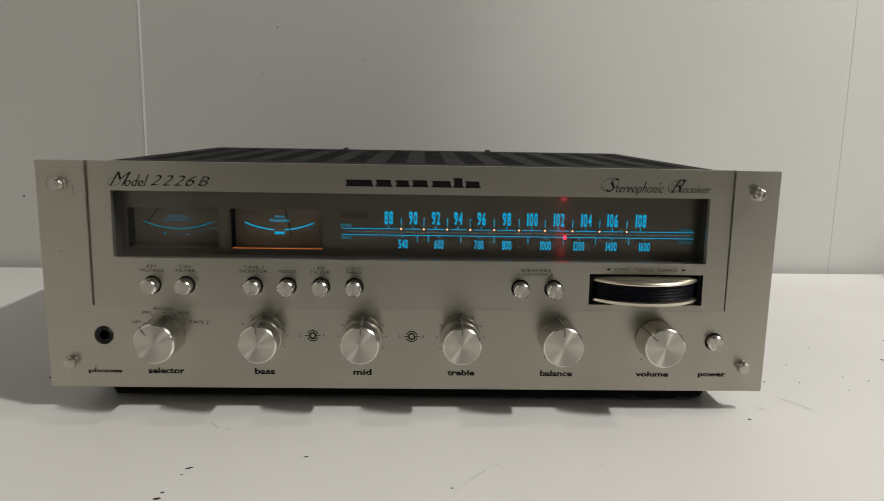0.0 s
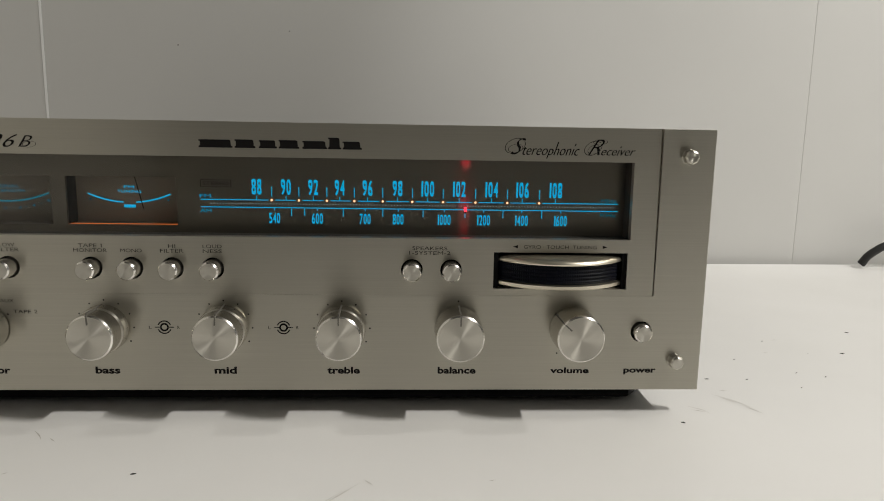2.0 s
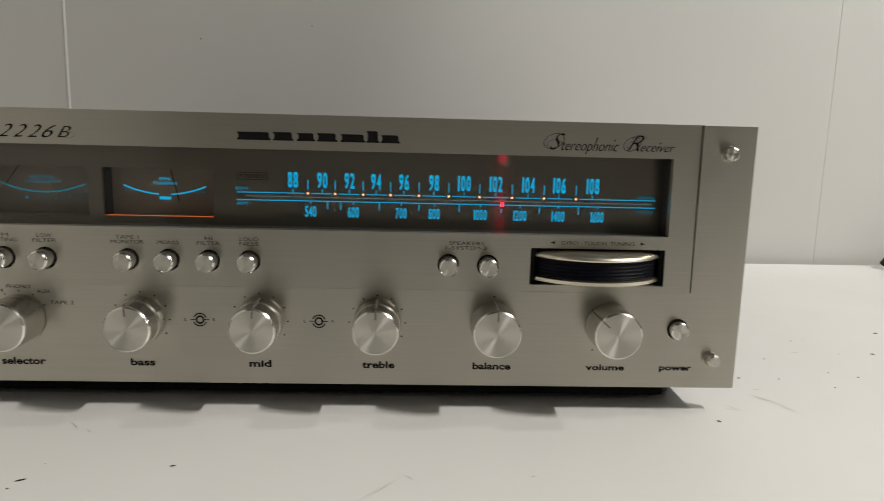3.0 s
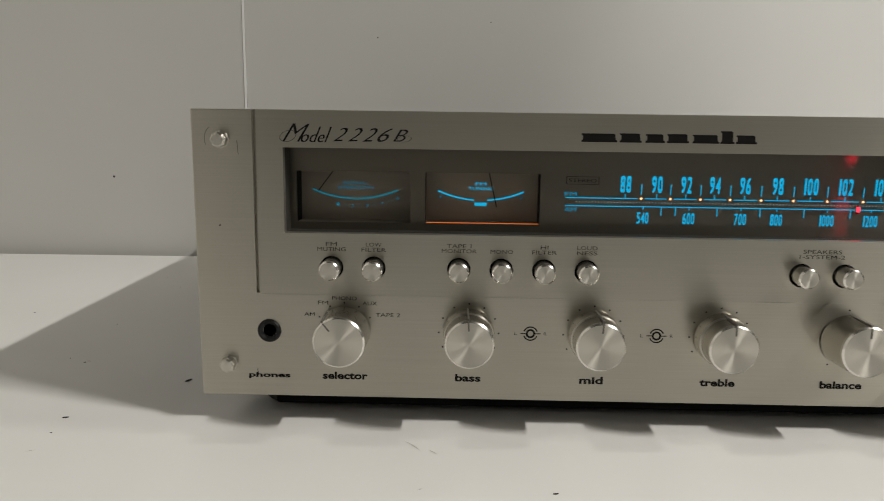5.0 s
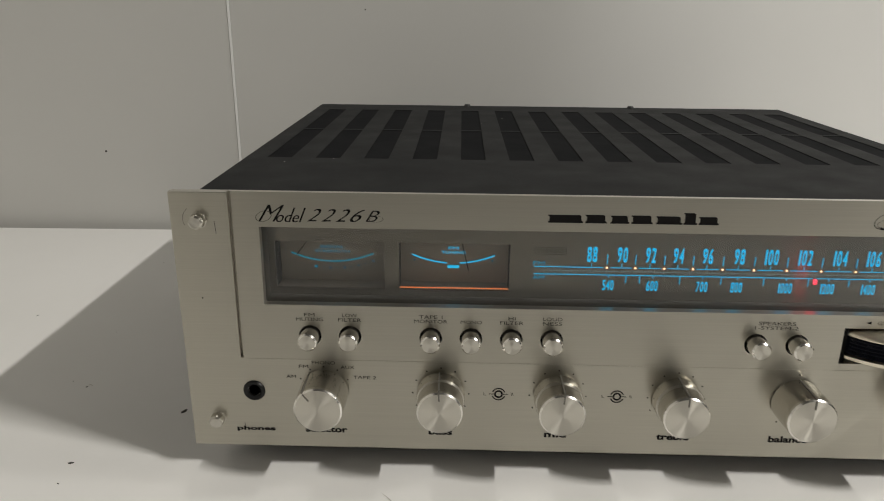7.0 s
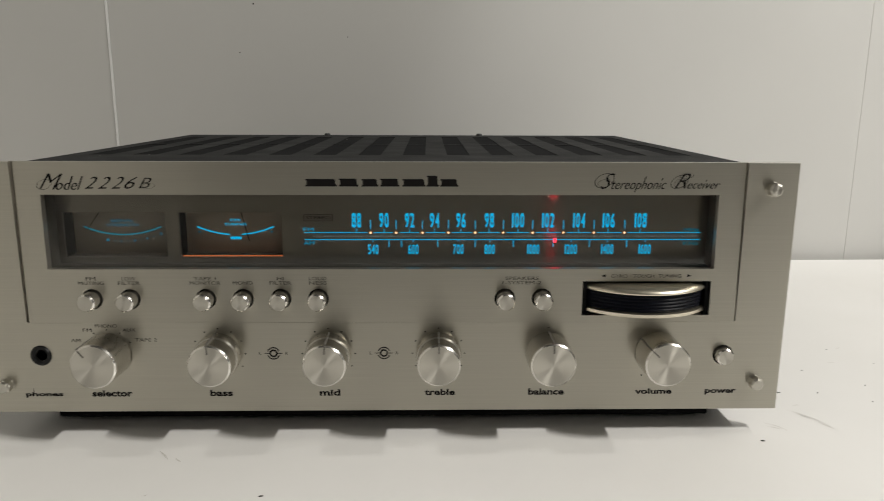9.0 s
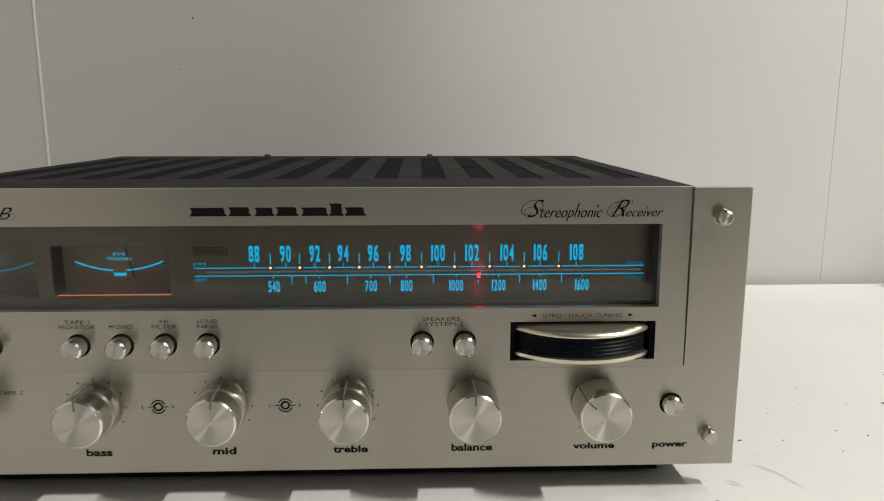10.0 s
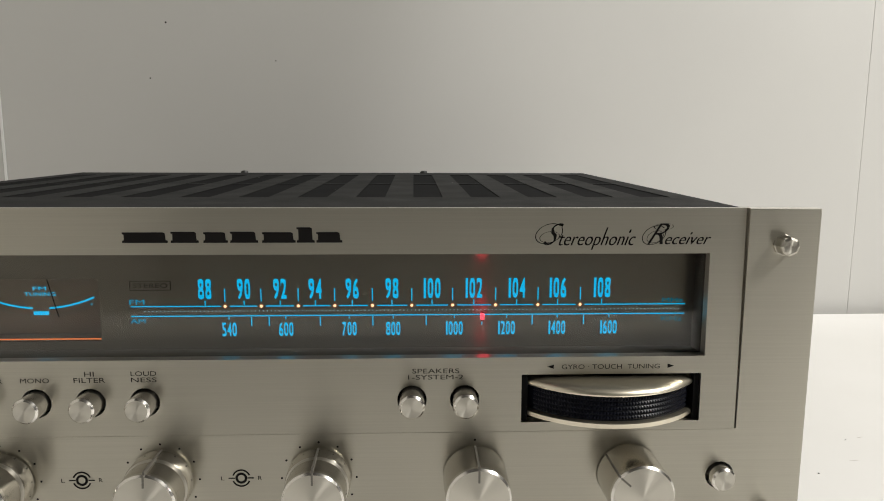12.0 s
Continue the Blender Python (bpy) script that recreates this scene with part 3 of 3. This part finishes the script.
lettering("dial_words", "STEREO", -0.0340, 0.1136, 0.0126, 0.0017, PY, M_GREYINK, dial)

# lit tuning pointer
NX = 0.0881
pointer = part("tuning_pointer", box((NX - 0.0006, DY - 0.0066, 0.1008), (NX + 0.0006, DY - 0.0060, 0.1046), 0.0002), M_REDDIM, receiver, "small red lit tuning pointer")
part("pointer_lamp", box((-0.0007, -0.0006, -0.0012), (0.0007, 0.0006, 0.0012), 0.0003), M_RED, pointer, at=(NX, DY - 0.0073, 0.1030), smooth=True)
for z, dy, watts in ((0.1255, 0.0040, 0.0006), (0.1030, 0.0080, 0.0012), (0.0925, 0.0065, 0.00022)):
    glow = bpy.data.lights.new("pointer_glow", "POINT")
    glow.energy, glow.color, glow.shadow_soft_size = watts, (1.0, 0.02, 0.06), 0.0025
    new("pointer_glow", glow).location = (NX + 0.0007, DY - dy, z)

# printing on the plate
UY, LY = None, -0.0001
lettering("model_script", "M", -0.1622, 0.1337, 0.0120, 0.0078, UY, M_INK, receiver, shear=0.62, weight=-0.014, nib=0.00022)
lettering("model_script", "odel", -0.1533, 0.1330, 0.0136, 0.0068, UY, M_INK, receiver, shear=0.62, weight=-0.008, low=0.72, nib=0.00028)
for k in range(4):
    lettering("model_script", "2226"[k], -0.1428 + 0.0065 * k, 0.1331, 0.0066, 0.0059, UY, M_INK, receiver, shear=0.62, weight=-0.012, nib=0.0003)
lettering("model_script", "B", -0.1164, 0.1330, 0.0064, 0.0052, UY, M_INK, receiver, shear=0.5, weight=-0.014, nib=0.00022)
lettering("title_script", "S", 0.1124, 0.1342, 0.0070, 0.0078, UY, M_INK, receiver, shear=0.62, weight=-0.016, nib=0.00018)
lettering("title_script", "tereophonic", 0.1281, 0.1326, 0.0274, 0.0080, UY, M_INK, receiver, shear=0.62, weight=-0.010, low=0.72, nib=0.0002)
lettering("title_script", "R", 0.1500, 0.1343, 0.0078, 0.0074, UY, M_INK, receiver, shear=0.62, weight=-0.016, nib=0.00018)
lettering("title_script", "eceiver", 0.1607, 0.1327, 0.0166, 0.0044, UY, M_INK, receiver, shear=0.62, weight=-0.010, low=0.8, nib=0.0002)
# thin loops of the script capitals
for nm, loops in (("model_script", ((-0.1676, 0.1322, 0.0034, 0.0025), (-0.1166, 0.1316, 0.0030, 0.0014))),
                  ("title_script", ((0.1090, 0.1344, 0.0046, 0.0036), (0.1092, 0.1332, 0.0034, 0.0020), (0.1466, 0.1338, 0.0040, 0.0034), (0.1470, 0.1332, 0.0028, 0.0022), (0.1500, 0.1368, 0.0034, 0.0012)))):
    for x, z, rx, rz in [(x + 0.0018, z, rx, rz) for x, z, rx, rz in loops]:
        ring = [[((x + rx * k * math.cos(a) + rz * k * 0.4 * math.sin(a)), (z + rz * k * math.sin(a))) for a, k in ((t0, 0.96), (t0, 1.03), (t1, 1.03), (t1, 0.96))] for t0, t1 in [(radians(50 + 12 * i), radians(62 + 12 * i)) for i in range(29)]]
        printed(part("flourish", flat_quads([[(px - x, pz - z) for px, pz in q] for q in ring], 0), M_INK, receiver, at=(x, 0, z)), UY)
for x0, x1, top in ((-0.0378, -0.0222, 0.1351), (-0.0212, -0.0116, 0.1353), (-0.0100, -0.0016, 0.1351), (-0.0008, 0.0088, 0.1353), (0.0102, 0.0218, 0.1351), (0.0222, 0.0284, 0.1368), (0.0290, 0.0380, 0.1351)):
    block = [(x0, 0.1314), (x1, 0.1314), (x1, 0.1322), (x1 - 0.0007, 0.1324), (x1 - 0.0009, top - 0.0004), (x1 - 0.0016, top), (x0, top), (x0, top - 0.0006), (x0 + 0.0006, top - 0.0008), (x0 + 0.0006, 0.1324), (x0, 0.1322)]
    printed(part("emblem_block", flat_quads([[(px, pz - 0.1333) for px, pz in block]], 0), M_INK, receiver, "plain black block of the maker's emblem", at=(0, 0, 0.1333)), UY)
LOWER = [("phones", -0.1765, 0.0192), ("selector", -0.1415, 0.0208), ("bass", -0.0850, 0.0118), ("mid", -0.0285, 0.0108), ("treble", 0.0290, 0.0160), ("balance", 0.0850, 0.0190), ("volume", 0.1418, 0.0196), ("power", 0.1775, 0.0165)]
for t, x, w in LOWER:
    tall = 0.0036 if t in ("selector", "bass", "mid", "treble", "balance") else 0.0031
    lettering("knob_word", t, x, 0.0233 if t not in ("phones", "power") else 0.0227, w, tall, LY, M_INK, receiver, weight=0.036)
SMALL = [("FM", -0.1472, 0.0847, 0.0050), ("MUTING", -0.1472, 0.0824, 0.0128), ("LOW", -0.1282, 0.0847, 0.0070), ("FILTER", -0.1282, 0.0824, 0.0110),
         ("TAPE 1", -0.0900, 0.0847, 0.0110), ("MONITOR", -0.0900, 0.0824, 0.0156), ("MONO", -0.0710, 0.0824, 0.0100), ("HI", -0.0520, 0.0847, 0.0034), ("FILTER", -0.0520, 0.0824, 0.0110),
         ("LOUD", -0.0330, 0.0847, 0.0090), ("NESS", -0.0330, 0.0824, 0.0090), ("SPEAKERS", 0.0708, 0.0847, 0.0170), ("1-SYSTEM-2", 0.0708, 0.0824, 0.0200), ("GYRO · TOUCH  TUNING", 0.1345, 0.0858, 0.0360)]
for t, x, z, w in SMALL:
    lettering("control_word", t, x, z, w, 0.00175, UY, M_GREYINK, receiver)
for tip, base in ((0.1112, 0.1136), (0.1578, 0.1554)):
    printed(part("arrow_mark", flat_quads([[(tip, 0), (base, 0.0008), (base, -0.0008)]], 0), M_INK, receiver, at=(0, 0, 0.0859)), UY)
for t, x, z, w in (("AM", -0.1575, 0.0523, 0.0048), ("FM", -0.1512, 0.0578, 0.0046), ("PHONO", -0.1415, 0.0600, 0.0112), ("AUX", -0.1300, 0.0578, 0.0066), ("TAPE 2", -0.1218, 0.0525, 0.0112)):
    lettering("selector_word", t, x, z, w, 0.00175, LY, M_GREYINK, receiver)
DOT = bpy.data.meshes.new("position_dot")
_bm = flat_quads([disc(0, 0, 0.00042, 10)], 0)
_bm.to_mesh(DOT)
_bm.free()
DOT.materials.append(M_INK)
for x, nm in zip(KNOBS, NAMES):
    if nm == "selector":
        angles, r = (61, 30, 0, -30, -61), 0.0131
    elif nm in ("bass", "mid", "treble"):
        angles, r = [30 * i for i in range(-4, 5)], 0.0136
    elif nm == "balance":
        angles, r = (-148, 0, 148), 0.0138
    else:
        angles, r = (-149, 149), 0.0146
    for a in angles:
        part("position_dot", DOT, None, receiver, at=(x + r * math.sin(radians(a)), LY, KZ + r * math.cos(radians(a))))
for x in (-0.0570, 0.0):
    z = 0.0450
    part("tone_mark", flat_quads(arc_band(x, z, 0.0031, 0.0006, 20, 160, 14) + arc_band(x, z, 0.0031, 0.0006, 200, 340, 14) + arc_band(x, z, 0.0017, 0.0009, 0, 360, 20) + [rect(x - 0.0046, z - 0.00022, x - 0.0022, z + 0.00022), rect(x + 0.0022, z - 0.00022, x + 0.0046, z + 0.00022)], LY), M_INK, receiver)
    for t, dx in (("L", -0.0067), ("R", 0.0067)):
        lettering("tone_letter", t, x + dx, z, 0.0013, 0.0015, LY, M_GREYINK, receiver)

# wear on the front plate
part("paint_chip", flat_quads([disc(-0.1968, 0.0925, 0.0004, 8)], LY), M_INK, receiver)
part("ring_scratch", flat_quads(arc_band(-0.1955, 0.1306, 0.0066, 0.0002, 130, 205, 12), LY), M_GROOVE, receiver)
part("fine_scratch", flat_quads([[(-0.1880, 0.1300), (-0.1877, 0.1300), (-0.1874, 0.1240), (-0.1876, 0.1240)]], LY), M_GROOVE, receiver)
part("fine_scratch", flat_quads([[(-0.1822, 0.0262), (-0.1819, 0.0262), (-0.1816, 0.0240), (-0.1819, 0.0238)]], LY), M_GROOVE, receiver)
part("smudge", flat_quads([[(-0.1545, 0.0390), (-0.1538, 0.0388), (-0.1530, 0.0372), (-0.1536, 0.0374)], [(-0.1532, 0.0376), (-0.1526, 0.0380), (-0.1522, 0.0366), (-0.1528, 0.0364)]], LY), M_GROOVE, receiver)

# ---- cable by the wall ----
cu = bpy.data.curves.new("power_cable", "CURVE")
cu.dimensions, cu.bevel_depth, cu.bevel_resolution = "3D", 0.0042, 4
sp = cu.splines.new("BEZIER")
CABLE = [(0.549, 0.398, 0.0043), (0.557, 0.397, 0.015), (0.585, 0.394, 0.029), (0.635, 0.386, 0.025), (0.685, 0.370, 0.0043), (0.800, 0.310, 0.0043)]
sp.bezier_points.add(len(CABLE) - 1)
for p, co in zip(sp.bezier_points, CABLE):
    p.co, p.handle_left_type, p.handle_right_type = co, "AUTO", "AUTO"
cu.materials.append(M_CABLE)
tagged(new("power_cable", cu), "black rubber cable arching up beside the wall", "cable")

# ---- dirt on the table ----
SPECKS = [(-0.3208, 0.1539), (-0.3152, 0.0828), (-0.3034, 0.0763), (-0.2341, 0.0511), (-0.2735, -0.0003), (-0.3449, 0.3014), (-0.3196, 0.2648), (-0.3924, 0.1796),
          (-0.271, -0.0172), (-0.1063, -0.0739), (-0.1078, -0.0806), (-0.111, -0.0975), (-0.1115, -0.103),
          (-0.0519, -0.0613), (0.0207, -0.0928), (0.306, 0.127), (0.268, 0.087), (0.2355, 0.0515), (0.259, 0.0505),
          (0.380, 0.149), (0.3467, 0.1), (0.3090, 0.0550), (0.2950, 0.0620), (0.2845, 0.0370), (0.1975, -0.0110), (0.3230, 0.0990)]
# the larger crumbs: radius, turn, slenderness
BIG = {(-0.2341, 0.0511): (0.0026, 1.2, 0.5), (-0.1063, -0.0739): (0.0022, 0.55, 0.36), (-0.2735, -0.0003): (0.0016, 0.2, 0.6), (-0.111, -0.0975): (0.0011, 0.4, 0.6),
       (-0.1115, -0.103): (0.0018, 0.2, 0.6), (0.2355, 0.0515): (0.0014, 0.1, 0.45), (0.1975, -0.0110): (0.0012, -0.3, 0.7), (0.3467, 0.1): (0.0015, -0.4, 0.8), (0.380, 0.149): (0.0018, 0.0, 0.5), (-0.0519, -0.0613): (0.0013, 0.2, 0.5)}
rng = random.Random(4)
dirt = bmesh.new()
for x, y in SPECKS:
    r, a, e = BIG.get((x, y)) or (rng.uniform(0.00035, 0.0008), rng.uniform(-0.5, 0.9), rng.uniform(0.35, 0.8))
    base = [Vector((x + r * math.cos(t) * math.cos(a) - r * e * math.sin(t) * math.sin(a), y + r * math.cos(t) * math.sin(a) + r * e * math.sin(t) * math.cos(a), 0.0001)) for t in [k * math.pi / 4 for k in range(8)]]
    ring = [dirt.verts.new(v) for v in base]
    tip = dirt.verts.new((x, y, 0.0005))
    for p, q in zip(ring, ring[1:] + ring[:1]):
        dirt.faces.new((p, q, tip))
tagged(part("dirt_specks", dirt, M_SPECK), "small dark crumbs of dirt on the table", "dirt", kind="stuff")

scuffs = bmesh.new()
for x, y, length, a in ((0.0448, -0.0701, 0.006, -0.9), (0.034, -0.080, 0.018, 0.9), (0.0955, -0.069, 0.003, 0.3), (0.316, 0.130, 0.005, 0.2), (0.2335, 0.019, 0.012, -1.0), (0.2405, 0.006, 0.014, -1.05), (0.2110, 0.0040, 0.008, -0.5), (0.2370, 0.033, 0.005, 0.1), (0.295, 0.101, 0.006, 0.0), (-0.100, -0.028, 0.006, -0.8), (-0.1039, -0.0602, 0.0025, 0.6), (-0.270, -0.035, 0.004, 0.5)):
    d, n = Vector((math.cos(a), math.sin(a), 0)), Vector((-math.sin(a), math.cos(a), 0))
    c = Vector((x, y, 0.00012))
    w = 0.0003
    scuffs.faces.new([scuffs.verts.new(c + d * u * length / 2 + n * v * w) for u, v in ((-1, 0), (0, -1), (1, 0), (0.2, 1))])
# hair-thin curved scratches
for x0, y0, x1, y1, bow, w in ((0.228, 0.027, 0.243, 0.002, 0.0022, 0.0002), (0.207, 0.010, 0.216, 0.000, 0.0016, 0.0002), (0.043, -0.0695, 0.0205, -0.100, -0.0022, 0.0001), (-0.305, 0.0775, -0.3, 0.077, 0.0016, 0.0004), (-0.113, -0.018, -0.105, -0.028, 0.0006, 0.0003)):
    a, b = Vector((x0, y0, 0.00014)), Vector((x1, y1, 0.00014))
    n = Vector((y1 - y0, x0 - x1, 0)).normalized()
    row = [a.lerp(b, i / 10) - n * bow * (1 - (i / 5 - 1) ** 2) for i in range(11)]
    for i in range(10):
        e0, e1 = (n * w * (1.1 - abs(k / 5 - 1)) for k in (i, i + 1))
        scuffs.faces.new([scuffs.verts.new(p) for p in (row[i] - e0, row[i + 1] - e1, row[i + 1] + e1, row[i] + e0)])
bmesh.ops.recalc_face_normals(scuffs, faces=scuffs.faces)
tagged(part("table_scuffs", scuffs, M_FAINT), "faint grey scuff marks on the white table", "scuff", kind="stuff")

wall_marks = flat_quads([disc(-0.155, 0.267, 0.0009, 8), disc(-0.171, 0.219, 0.0007, 8), disc(-0.440, 0.079, 0.0012, 8), disc(-0.060, 0.235, 0.0006, 8)], WALL_Y - 0.0082)
specks = part("wall_specks", wall_marks, M_SPECK)
specks.rotation_euler.z, specks.location.x = SKEW, 0.0074
tagged(specks, "tiny dark specks on the white wall", "speck", kind="stuff")

lint = bmesh.new()
for x, y, r in ((-0.062, 0.236, 0.0008), (-0.150, 0.098, 0.0005), (-0.176, 0.088, 0.0006), (-0.045, 0.262, 0.0007), (0.020, 0.150, 0.0004), (0.088, 0.215, 0.0005)):
    a = rng.uniform(0, 3)
    lint.faces.new([lint.verts.new((x + r * math.cos(a + k * 1.57) * (1.0 if k % 2 else 0.4), y + r * math.sin(a + k * 1.57), 0.1394)) for k in range(4)])
tagged(part("dust_flecks", lint, M_FAINT), "pale dust flecks on the receiver's dark cover", "dust", kind="stuff")
